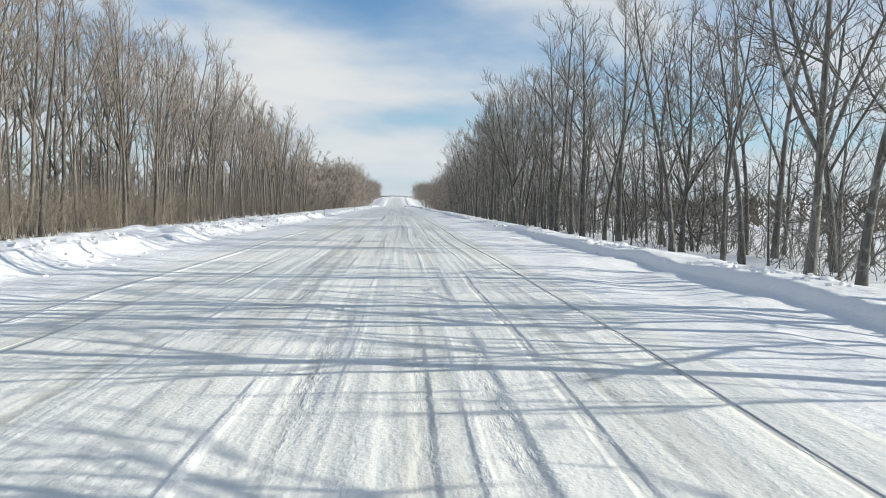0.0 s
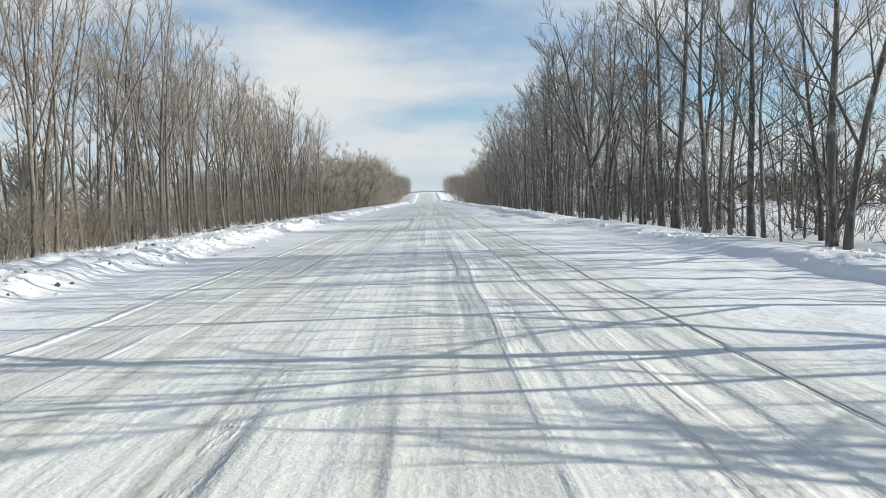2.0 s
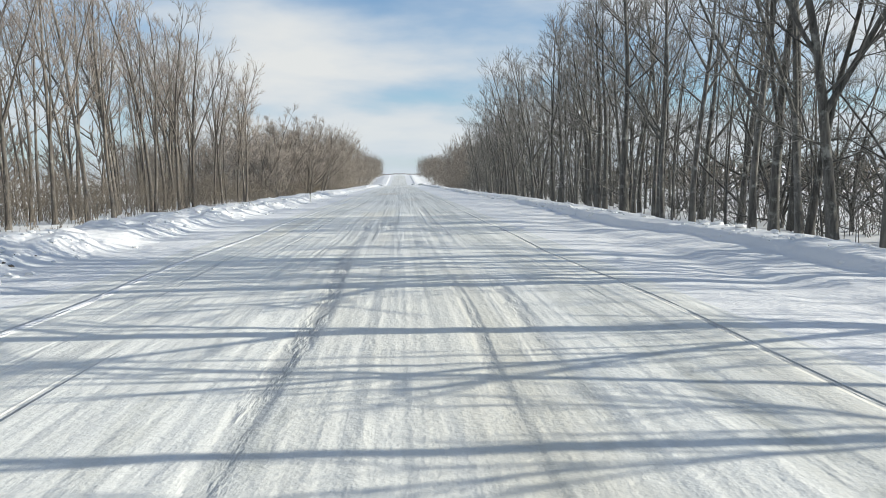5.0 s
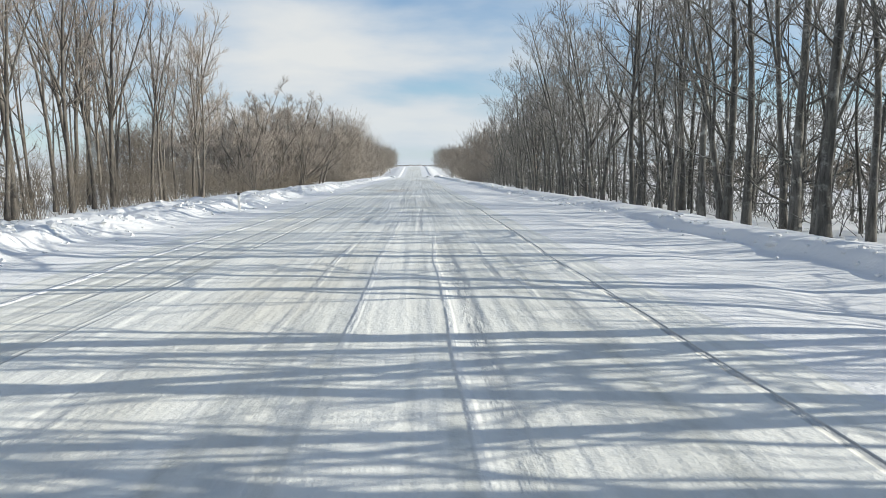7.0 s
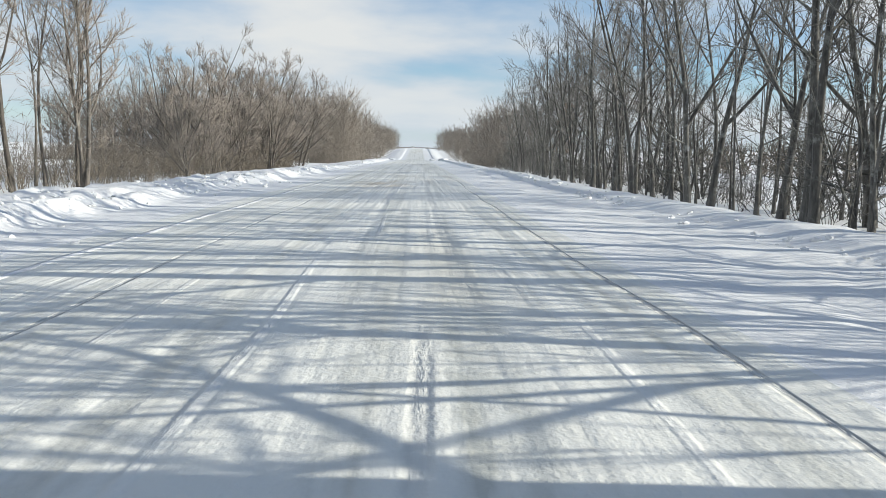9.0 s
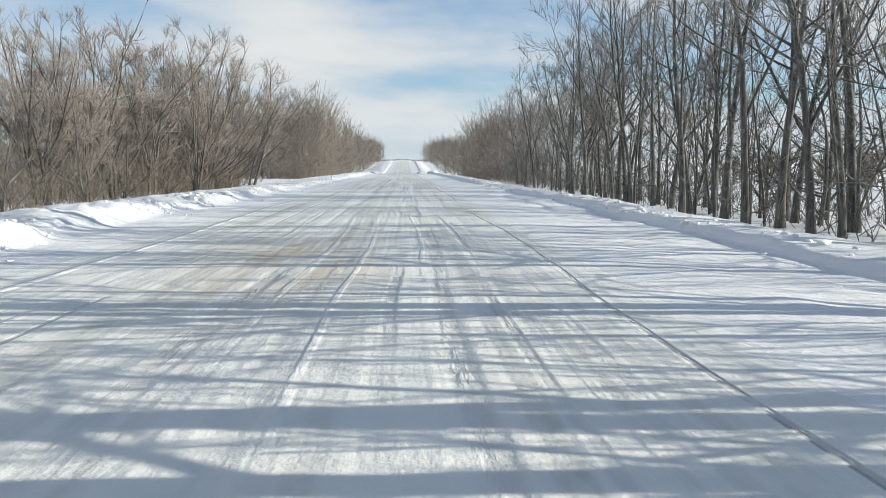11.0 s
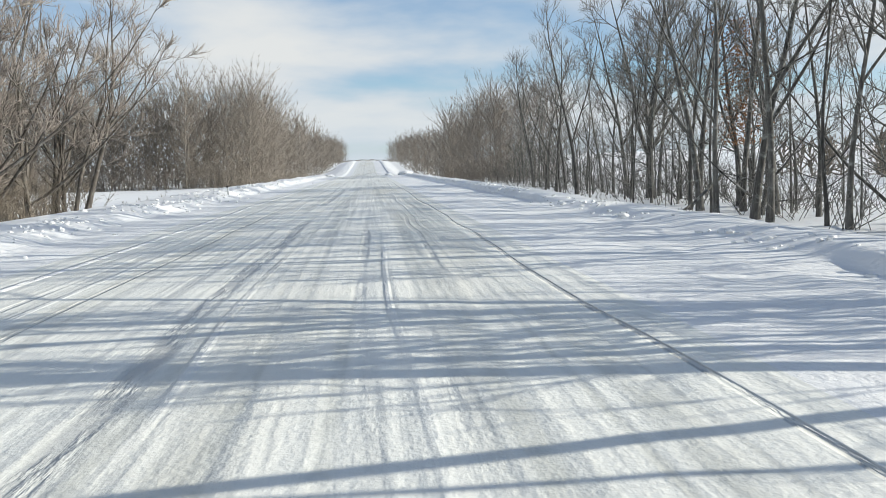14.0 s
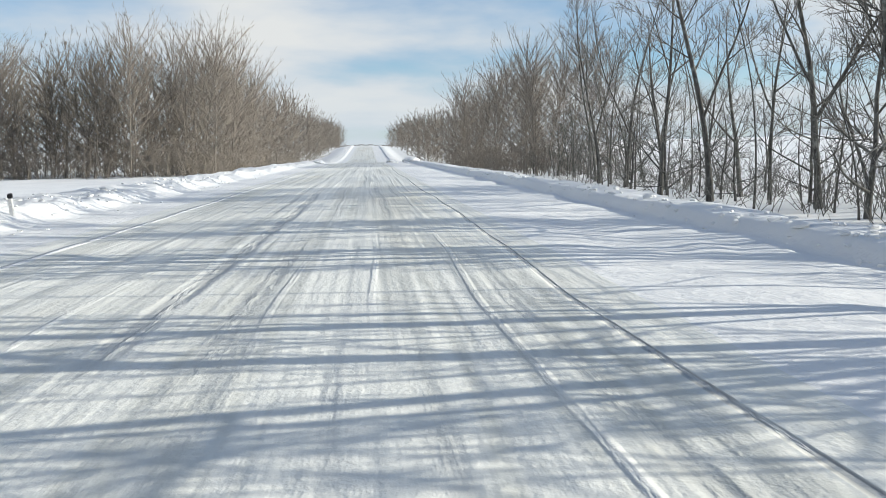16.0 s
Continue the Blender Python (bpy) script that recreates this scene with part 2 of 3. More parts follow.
def bank_right(y):
    """Where the ploughed bank stands, how high it is and how wide its face."""
    top = CREST[-1][1]
    for (a, lo), (b, hi) in zip(CREST, CREST[1:]):
        if y < b:
            top = lo + (hi - lo) * smooth(a, b, y)
            break
    foot = 5.75 + 0.7 * smooth(85, 108, y) - 0.35 * smooth(125, 140, y) + 0.3 * wave(0, y, 9, 1.0) + 0.10 * wave(0, y, 1.7, 5.0)
    return foot, top + 0.04 * wave(0, y, 3.5, 8.0) + 0.03 * wave(0, y, 0.6, 9.0), 0.95 - 0.65 * smooth(0.04, 0.11, top)


def height(x, y):
    z = long_profile(y)
    if x > 2.8:
        foot, top, width = bank_right(y)
        rise = smooth(foot, foot + width, x)
        fall = smooth(foot + width + 0.5, 12.5, x)
        z += (top + 0.06) * rise * (1 - fall) - 1.14 * fall - 0.06 * smooth(2.8, 5.6, x)
        z += smooth(2.8, 4.5, x) * (1 - 0.5 * fall) * (0.09 * wave(x, y, 2.6, 2.0) + 0.07 * abs(wave(x, y * 0.6, 0.9, 6.0)) - 0.02) + 0.10 * fall * wave(x, y, 5, 3.0)
        z += 0.06 * rise * (1 - smooth(foot + width, foot + width + 1.5, x)) * abs(wave(x, y, 0.5, 4.0))
        shelf = smooth(foot - 1.25 + 0.25 * wave(0, y, 2.2, 31.0), foot - 1.1 + 0.25 * wave(0, y, 2.2, 31.0), x) * (1 - rise)
        z += 0.06 * shelf * (smooth(58, 64, y) * (1 - smooth(80, 88, y)) + smooth(150, 154, y) * (1 - smooth(162, 168, y)))
        z += smooth(60, 900, x) * 4.0
    elif x < -4.6:
        foot = -6.0 + 0.45 * wave(0, y, 7, 11.0)
        rise = smooth(-foot, -foot + 1.1, -x)
        fall = smooth(8.6, 15.5, -x)
        rough = rise * (1 - smooth(8.0, 10.5, -x)) * (1 - 0.6 * smooth(155, 170, y) * (1 - smooth(196, 206, y)))
        z += (0.20 + 0.10 * wave(0, y, 11, 12.0)) * rise * (1 - fall) - 0.75 * fall
        z += 0.07 * smooth(4.7, 5.6, -x) * abs(wave(x * 0.8, y, 2.4, 18.0)) + rough * (0.14 * wave(x, y * 0.7, 1.6, 13.0) + 0.24 * abs(wave(x, y, 0.8, 14.0)) + 0.12 * abs(wave(x, y, 0.33, 17.0)))
        z += 0.035 * smooth(4.6, 5.5, -x) * wave(x, y, 1.3, 15.0) + 0.12 * fall * wave(x, y, 4.5, 16.0)
        z += smooth(60, 900, -x) * 3.0
    else:
        z += 0.012 * wave(x * 2.2, y * 0.25, 1.0, 21.0)
    return z


def steps(stops):
    """Coordinates from (start, end, spacing) pieces."""
    vals = []
    for a, b, d in stops:
        n = max(1, round((b - a) / d))
        vals += [a + (b - a) * i / n for i in range(n)]
    return vals + [stops[-1][1]]


YS = steps([(-60, -6, 3), (-6, 210, 0.3), (210, 300, 0.6), (300, 720, 4), (720, 1200, 30), (1200, 4000, 300)])


def sheet(name, xs, mat, label, category, every=1, tuck=None):
    ys = YS[::every] + ([] if (len(YS) - 1) % every == 0 else [YS[-1]])
    verts = [(x, y, height(x, y) - (0.015 if x == tuck else 0.0)) for y in ys for x in xs]
    n = len(xs)
    faces = [(j * n + i, j * n + i + 1, (j + 1) * n + i + 1, (j + 1) * n + i) for j in range(len(ys) - 1) for i in range(n - 1)]
    me = bpy.data.meshes.new(name)
    me.from_pydata(verts, [], faces)
    me.polygons.foreach_set("use_smooth", [True] * len(faces))
    me.materials.append(mat)
    return tagged(new(name, me), label, category, kind="structure")


sheet("road", steps([(-4.6, 2.8, 0.185)]), ROAD, "straight country road under packed snow with tyre tracks", "road", 3)
sheet("snow_bank_right", steps([(2.8, 4.8, 0.2), (4.8, 7.0, 0.075), (7.0, 9.4, 0.2)]), DRIFT,
      "shoulder and ploughed snow bank with a shaded face", "snow bank")
sheet("snow_bank_left", steps([(-9.2, -8.4, 0.16), (-8.4, -5.6, 0.11), (-5.6, -4.6, 0.2)]), DRIFT,
      "lumpy sunlit snow bank along the road edge", "snow bank")
sheet("ground_right", steps([(9.2, 16, 0.4), (16, 40, 2), (40, 100, 10), (100, 400, 60), (400, 4000, 600)]), SNOW,
      "open snow-covered field and verge beside the road", "snow field", 4, 9.2)
sheet("ground_left", steps([(-4000, -400, 600), (-400, -100, 60), (-100, -40, 10), (-40, -20, 1.5), (-20, -9.0, 0.45)]), SNOW,
      "snow-covered verge and clearing beside the road", "snow field", 4, -9.0)


# ---- trees ----
class Wood:
    """Collects tapered round limbs as one mesh."""

    def __init__(self):
        self.v, self.f = [], []

    def limb(self, pts, radii, sides):
        rings = []
        for i, (p, r) in enumerate(zip(pts, radii)):
            d = (pts[min(i + 1, len(pts) - 1)] - pts[max(i - 1, 0)]).normalized()
            a = d.orthogonal().normalized()
            c = d.cross(a)
            if r <= 0:
                rings.append([len(self.v)])
                self.v.append(tuple(p))
                continue
            rings.append(list(range(len(self.v), len(self.v) + sides)))
            for k in range(sides):
                w = 2 * math.pi * k / sides
                self.v.append(tuple(p + (a * math.cos(w) + c * math.sin(w)) * r))
        for lo, hi in zip(rings, rings[1:]):
            for k in range(sides):
                q = (k + 1) % sides
                self.f.append((lo[k], lo[q], hi[0]) if len(hi) == 1 else (lo[k], lo[q], hi[q], hi[k]))

    def mesh(self, name, mat):
        me = bpy.data.meshes.new(name)
        me.from_pydata(self.v, [], self.f)
        me.polygons.foreach_set("use_smooth", [True] * len(self.f))
        me.materials.append(mat)
        return me


UP = Vector((0, 0, 1))


def turned(rng, d, angle):
    """A direction that leaves d by about that angle."""
    a = d.orthogonal().normalized()
    c = d.cross(a)
    w = rng.uniform(0, 2 * math.pi)
    return (d * math.cos(angle) + (a * math.cos(w) + c * math.sin(w)) * math.sin(angle)).normalized()


def path_from(rng, p, d, length, n, wander, lift):
    """A path that sways smoothly as it grows and turns upwards by lift."""
    pts, sway = [p.copy()], Vector((0, 0, 0))
    for _ in range(n):
        sway = sway * 0.45 + Vector((rng.uniform(-1, 1), rng.uniform(-1, 1), rng.uniform(-0.7, 0.7))) * wander
        d = (d + sway + UP * lift).normalized()
        p = p + d * (length / n)
        pts.append(p.copy())
    return pts


def along(pts, k):
    s = k * (len(pts) - 1)
    i = min(int(s), len(pts) - 2)
    return pts[i].lerp(pts[i + 1], s - i), (pts[i + 1] - pts[i]).normalized()


def leaving(d, angle, w):
    """The direction that leaves d by that angle, on the side w round it."""
    a = d.orthogonal().normalized()
    return (d * math.cos(angle) + (a * math.cos(w) + d.cross(a) * math.sin(w)) * math.sin(angle)).normalized()


def spray(rng, crown, arm, length, count, shoots, lift, fine=1.0):
    """Branchlets set by turns along a limb, each with a few twigs that bend up."""
    w = rng.uniform(0, 6.28)
    for i in range(count):
        k = 0.15 + 0.82 * (i + rng.random()) / count
        q, e = along(arm, k)
        w += 2.4 + rng.uniform(-0.5, 0.5)
        size = (length * (0.72 - 0.42 * k) + 0.3) * rng.uniform(0.7, 1.25)
        tw = path_from(rng, q, leaving(e, rng.uniform(0.35, 0.75), w), size, 2, 0.09, lift + 0.06)
        crown.limb(tw, [(0.010 + 0.006 * size) * fine, 0.011 * fine, 0], 3)
        v = rng.uniform(0, 6.28)
        for j in range(shoots):
            q2, e2 = along(tw, 0.15 + 0.85 * (j + rng.random()) / shoots)
            v += 2.6
            crown.limb([q2, q2 + (leaving(e2, rng.uniform(0.28, 0.6), v) + UP * lift).normalized() * rng.uniform(0.35, 0.65) * (0.3 + size * 0.6)],
                       [0.0095 * fine, 0], 3)


def arching_limb(rng, trunk, crown, p, d, length, r, lift, twigs, shoots, fine):
    """A side limb that leaves the stem widely, arches up, and carries smaller branches."""
    n = 6 if length > 2.5 else 4
    limb = path_from(rng, p, d, length, n, 0.09, lift)
    trunk.limb(limb, [max(r * (1 - 0.85 * i / n), 0.008) if i < n else 0 for i in range(n + 1)], 4 if n == 6 else 3)
    spray(rng, crown, limb, length * 0.6, twigs, shoots, lift, fine)
    w = rng.uniform(0, 6.28)
    for i in range(3 if length > 2.0 else 2):
        k = 0.22 + 0.55 * (i + rng.random()) / 3
        q, e = along(limb, k)
        w += 2.4 + rng.uniform(-0.4, 0.4)
        size = length * (0.62 - 0.35 * k) * rng.uniform(0.7, 1.2)
        small = path_from(rng, q, leaving(e, rng.uniform(0.4, 0.7), w), size, 3, 0.10, lift + 0.03)
        rr = max(0.012, r * (0.55 - 0.3 * k))
        crown.limb(small, [rr, rr * 0.7, rr * 0.45, 0], 3)
        spray(rng, crown, small, size * 0.8, max(2, twigs - 1), shoots, lift, fine)


def axis(rng, trunk, crown, pts, radii, sides, clear, limbs, reach, spread, lift, twigs, shoots, fine):
    """One upright stem with its side limbs, longest a third of the way up the crown and short at the top."""
    trunk.limb(pts, radii, sides)
    w = rng.uniform(0, 6.28)
    for i in range(limbs):
        c = (i + rng.random()) / limbs
        k = clear + (0.97 - clear) * c
        q, e = along(pts, k)
        w += 2.4 + rng.uniform(-0.5, 0.5)
        size = reach * (0.66 + 0.7 * c - 1.0 * c * c) * rng.uniform(0.6, 1.25)
        here = radii[min(int(k * (len(radii) - 1)), len(radii) - 2)]
        arching_limb(rng, trunk, crown, q, leaving(e, spread * (1.12 - 0.62 * c) * rng.uniform(0.8, 1.2), w), size,
                     max(0.014, min(here * 0.6, 0.014 * size + 0.008)), lift, twigs, shoots, fine)


def tree_meshes(seed, tall, girth, clear, leaders, limbs, reach, spread, lift, barks, twigs=4, shoots=3, stems=1, wander=0.05, lean=0.04, towards=None,
                fork=(0.25, 0.55), open_angle=0.5, fine=1.0):
    """A bare broad-leaved tree: upright stems, leaders that swing up beside them, arching side limbs, and a crown of branchlets and twigs."""
    rng = random.Random(seed)
    trunk, crown = Wood(), Wood()
    for s in range(stems):
        size = 1.0 if s == 0 else rng.uniform(0.68, 0.94)
        tilt = lean * rng.uniform(0.5, 1.3) if stems == 1 or towards is not None else rng.uniform(0.05, 0.2)
        way = rng.uniform(0, 6.28) if towards is None else towards + rng.uniform(-0.5, 0.5)
        base = Vector((rng.uniform(-0.4, 0.4) * (s > 0), rng.uniform(-0.4, 0.4) * (s > 0), -0.35))
        h, g = tall * size, girth * size
        up = Vector((math.cos(way) * math.sin(tilt), math.sin(way) * math.sin(tilt), math.cos(tilt)))
        pts = path_from(rng, base, up, h, 13, wander, 0.02 if towards is None else 0.0)
        radii = [g * (1.5 if i == 0 else 1.08 if i == 1 else 1.02 - 0.93 * (i / 13) ** 1.15) for i in range(13)] + [0]
        axis(rng, trunk, crown, pts, radii, 6, clear, limbs, reach * size, spread, lift, twigs, shoots, fine)
        w = rng.uniform(0, 6.28)
        for i in range(leaders):
            k = rng.uniform(*fork)
            p, d = along(pts, k)
            w += 6.28 / leaders + rng.uniform(-0.6, 0.6)
            ll = h * (1 - k) * rng.uniform(0.72, 0.98)
            arm = path_from(rng, p, leaving(d, open_angle * rng.uniform(0.7, 1.3), w), ll, 9, wander + 0.03, 0.085)
            r = g * (1 - 0.8 * k) * rng.uniform(0.55, 0.8)
            axis(rng, trunk, crown, arm, [r * (1 - 0.9 * (i / 9) ** 1.1) for i in range(9)] + [0], 5, 0.2, max(3, limbs * 2 // 3), reach * size * 0.8,
                 spread, lift, twigs, shoots, fine)
    return trunk.mesh("trunk", barks[0]), crown.mesh("crown", barks[1])


def tree(meshes, label, group="", kind="tree"):
    ob = new(kind)
    for me in meshes:
        new(me.name.split(".")[0], me).parent = ob
    return tagged(ob, label, kind, group)


def at_spot(rng, x, y, lo, hi):
    size = rng.uniform(lo, hi) * (1.06 - 0.2 * smooth(130, 230, y) if x > 0 else 1 - 0.11 * smooth(150, 157, y) + 0.21 * smooth(180, 202, y))
    return pose(x, y, height(x, y) - 0.02, 0, 0, rng.uniform(0, 360)) @ Matrix.Scale(size, 4)


def stand(kinds, spots, label, group, rng, lo=0.85, hi=1.15, kind="tree"):
    """Trees of these kinds as things of their own, one on each spot; a third number sets the size."""
    first = {}
    for x, y, *size in spots:
        k, m = rng.randrange(len(kinds)), at_spot(rng, x, y, size[0] if size else lo, size[0] if size else hi)
        if k in first:
            copy_thing(first[k], m)
        else:
            first[k] = tree(kinds[k], label, group, kind)
            first[k].matrix_basis = m


def thicket(name, kinds, spots, label, rng, lo=0.85, hi=1.15):
    """The trees that stand behind others, joined into one mass."""
    vs, fs, ms, count = [], [], [], 0
    packed = []
    for kind in kinds:
        for slot, me in enumerate(kind):
            co = np.empty(len(me.vertices) * 3)
            me.vertices.foreach_get("co", co)
            packed.append((slot, co.reshape(-1, 3), [tuple(p.vertices) for p in me.polygons]))
    for x, y in spots:
        k, m = rng.randrange(len(kinds)), np.array(at_spot(rng, x, y, lo, hi))
        for slot, co, polys in packed[2 * k:2 * k + 2]:
            vs.append(co @ m[:3, :3].T + m[:3, 3])
            fs += [tuple(i + count for i in p) for p in polys]
            ms += [slot] * len(polys)
            count += len(co)
    me = bpy.data.meshes.new(name)
    me.from_pydata(np.concatenate(vs).tolist(), [], fs)
    for part in kinds[0]:
        me.materials.append(part.materials[0])
    me.polygons.foreach_set("material_index", ms)
    me.polygons.foreach_set("use_smooth", [True] * len(fs))
    return tagged(new(name, me), label, "trees", kind="stuff")


def fill(rng, known, x0, x1, y0, y1, gap, apart):
    """Random spots in a belt, none nearer than apart to another."""
    spots, y = [], y0
    while y < y1:
        x = rng.uniform(x0, x1)
        if all((x - a[0]) ** 2 + (y - a[1]) ** 2 > apart ** 2 for a in known + spots):
            spots.append((x, y))
        y += gap * rng.uniform(0.5, 1.5)
    return spots


rng = random.Random(11)
# shelterbelt on the sunny side: dark, many-limbed trees
RIGHT_A = [(13.8, 34.7), (14.0, 25.5), (14.9, 43.5), (18.1, 41.7), (18.6, 39.7), (14.1, 60.3), (16.1, 57.3), (13.8, 58.4),
           (15.2, 68.7), (14.7, 72.1), (15.5, 81.5), (14.9, 75.6), (13.3, 51.3), (13.2, 83.6), (15.2, 81.2), (14.8, 90.6), (13.1, 74.1),
           (13.2, 88.3), (13.2, 86.2), (13.4, 109.1), (13.5, 98.5), (13.7, 92.7), (13.8, 91.2), (14.6, 119.6), (14.0, 104.0)]
RIGHT_B = [(15.3, 131.3), (15.2, 135.4), (15.5, 138.0), (14.5, 146.2), (14.7, 143.7), (13.7, 153.6), (14.3, 166.9), (13.8, 132.1),
           (16.2, 177.1), (16.1, 173.6), (15.2, 179.3), (16.5, 185.8), (15.1, 190.7), (16.9, 196.2), (15.6, 198.8), (15.1, 167.8),
           (15.7, 197.9), (19.5, 212.7), (18.2, 203.7), (15.3, 192.2), (18.7, 219.6), (18.3, 225.2), (17.0, 239.7), (17.5, 242.2),
           (18.2, 215.0), (18.9, 222.7), (17.6, 229.3), (17.2, 237.8)]
dark_kinds = [tree_meshes(100 + i, 13.6 + i % 3, 0.115 + 0.02 * (i % 4), 0.22 + 0.1 * (i % 2), (1, 2, 0, 1, 2)[i % 5], 13 if i % 5 == 2 else 9, 3.3 + 0.5 * (i % 3), 1.0, 0.075,
                          (BARK, TWIG), twigs=4, shoots=4, fine=1.15, lean=0.035, wander=0.045) for i in range(9)]
back_kinds = [tree_meshes(150 + i, 13.5 + i % 3, 0.085, 0.15, 1, 8, 3.2, 1.0, 0.07, (BARK, TWIG), twigs=3, shoots=3, fine=1.3) for i in range(4)]
tangle_kinds = [tree_meshes(160 + i, 8.0 + i % 3, 0.10 + 0.02 * (i % 2), 0.06, 2, 9, 4.6, 1.2, 0.03 + 0.02 * (i % 2), (BARK, BARK), twigs=2, shoots=2, stems=1 + i % 2, wander=0.10,
                            fork=(0.08, 0.3), open_angle=0.95) for i in range(5)]
known = RIGHT_A + RIGHT_B + [(17.9, 209.9)]
# the first run, up to y 20, is unseen: added to cast road shadows
front = fill(rng, known, 13.5, 18.2, -14, 20, 1.6, 1.2) + fill(rng, known, 14.6, 17.6, 66, 150, 4.0, 1.9) + fill(rng, known, 14.6, 17.6, 150, 196, 3.0, 1.7) + fill(rng, known, 15.5, 18.0, 196, 238, 4.4, 2.0)
extra_rng = random.Random(19)
front += fill(extra_rng, known + front, 14.0, 18.4, 106, 142, 1.9, 1.2) + fill(extra_rng, known + front, 14.4, 19.0, 160, 200, 2.4, 1.3)
stand(dark_kinds, RIGHT_A + RIGHT_B + front, "bare dark-barked deciduous tree in a roadside shelterbelt", "right shelterbelt trees", rng)
slim_kinds = [tree_meshes(170 + i, 11.0 + 1.2 * i, 0.045 + 0.012 * (i % 3), 0.3, 0, 5, 1.6, 0.7, 0.09, (BARK, TWIG), twigs=2, shoots=2, wander=0.05)
              for i in range(4)]
slim = fill(rng, known + front, 13.8, 17.5, 24, 60, 4.5, 0.7) + fill(rng, known + front, 13.8, 17.5, 60, 100, 2.2, 0.7) + fill(rng, known + front, 13.8, 17.5, 100, 190, 2.0, 0.7) + fill(rng, known + front, 15.0, 18.5, 190, 238, 2.8, 0.7)
stand(slim_kinds, slim, "slender bare sapling standing between larger trunks", "slender saplings", rng, 0.82, 1.08, "sapling")
saplings = fill(rng, slim, 19.0, 25.0, 60, 238, 3.0, 0.7)
thicket("saplings", slim_kinds, saplings[::2], "slender young trees deeper in the shelterbelt", rng, 0.5, 0.68)
forked = tree(tree_meshes(421, 15.5, 0.17, 0.3, 3, 10, 3.8, 1.0, 0.05, (BARK, TWIG), twigs=5, shoots=4, fork=(0.24, 0.4), open_angle=0.5, fine=1.3),
              "large bare tree with a forked trunk and arching limbs")
forked.matrix_basis = pose(13.9, 28.2, height(13.9, 28.2), 0, 0, 100)
broad = tree(tree_meshes(433, 14.5, 0.26, 0.14, 5, 11, 4.6, 1.05, 0.07, (BARK, TWIG), twigs=7, shoots=5, fork=(0.16, 0.4), open_angle=0.6, fine=1.3),
             "broad bare tree with a thick trunk and spreading limbs")
broad.matrix_basis = pose(17.9, 209.9, height(17.9, 209.9), 0, 0, 20)
copy_thing(forked, pose(15.8, 44.6, height(15.8, 44.6), 0, 0, 140) @ Matrix.Scale(0.92, 4))
near_rng = random.Random(12)
stand(dark_kinds, fill(near_rng, known, 15.5, 18.0, 24, 66, 7.0, 2.4), "bare dark-barked deciduous tree in a roadside shelterbelt",
      "right shelterbelt trees", near_rng, 0.85, 1.0)
behind = fill(rng, known, 18.5, 22.0, 46, 262, 4.2, 1.6)
behind += fill(rng, behind, 22.5, 26.0, 30, 236, 10.0, 2.0)
tangle_rng = random.Random(15)
tangle = fill(tangle_rng, known, 15.6, 21.5, 36, 264, 2.3, 1.0)
stand(tangle_kinds, tangle, "dark tree-like shrub with arching tangled limbs behind taller trunks", "tangled shrubs", tangle_rng, 0.7, 1.1, "shrub")
thicket("shelterbelt_behind", back_kinds, behind, "bare trees standing deeper in the shelterbelt", rng, 0.58, 0.76)

# shelterbelt on the lit side: tall close-set trees, then lower spreading ones
pale_kinds = [tree_meshes(200 + i, 16.0 + 0.8 * (i % 3), 0.115 + 0.015 * (i % 3), 0.30, 1 + i % 3, 9, 3.3, 0.8, 0.085,
                          (BARK_BROWN, TWIG_BROWN), twigs=3, shoots=4, wander=0.045, fork=(0.25, 0.5), open_angle=0.42, fine=1.35) for i in range(7)]
pale_back = [tree_meshes(250 + i, 15.5 + 0.8 * (i % 3), 0.09, 0.25, 1, 8, 3.0, 0.8, 0.08, (BARK_BROWN, TWIG_BROWN), twigs=2, shoots=2, fine=1.7)
             for i in range(3)]
LEFT = [(-19.4, 44.7), (-22.4, 55.1), (-21.1, 59.1), (-19.4, 65.5), (-18.4, 71.1), (-20.4, 69.4), (-21.3, 81.0), (-20.4, 62.4), (-23.1, 90.6),
        (-22.0, 96.0), (-22.9, 112.0), (-21.6, 121.9), (-21.4, 105.3), (-22.7, 110.4), (-21.7, 114.9), (-20.5, 118.6), (-19.6, 123.1),
        (-22.3, 138.0), (-18.9, 143.6), (-18.6, 150.0)]
left = LEFT + fill(rng, LEFT, -20.5, -18.0, 30, 150, 2.6, 1.4)
left += fill(rng, left, -24.0, -18.2, 124, 151, 2.2, 1.3)
stand(pale_kinds, left, "tall slender bare tree in a close sunlit roadside stand", "left shelterbelt trees", rng, 0.88, 1.1)
spreading = tree(tree_meshes(381, 15.5, 0.13, 0.2, 2, 10, 4.2, 0.9, 0.06, (BARK_BROWN, TWIG_BROWN), twigs=5, shoots=4, stems=3, fine=1.2),
                 "tall bare tree with several stems and arching limbs")
spreading.matrix_basis = pose(-17.4, 148.0, height(-17.4, 148.0), 0, 0, 60)
deep = fill(rng, left, -26.5, -20.5, 30, 152, 2.0, 1.2)
deep += fill(rng, deep, -30.0, -26.5, 34, 152, 5.0, 1.3)
deep += fill(rng, deep, -24.5, -18.2, 30, 66, 2.2, 1.2)
thicket("stand_behind", pale_back, deep, "bare trees standing deeper in the sunlit stand", rng, 0.9, 1.1)
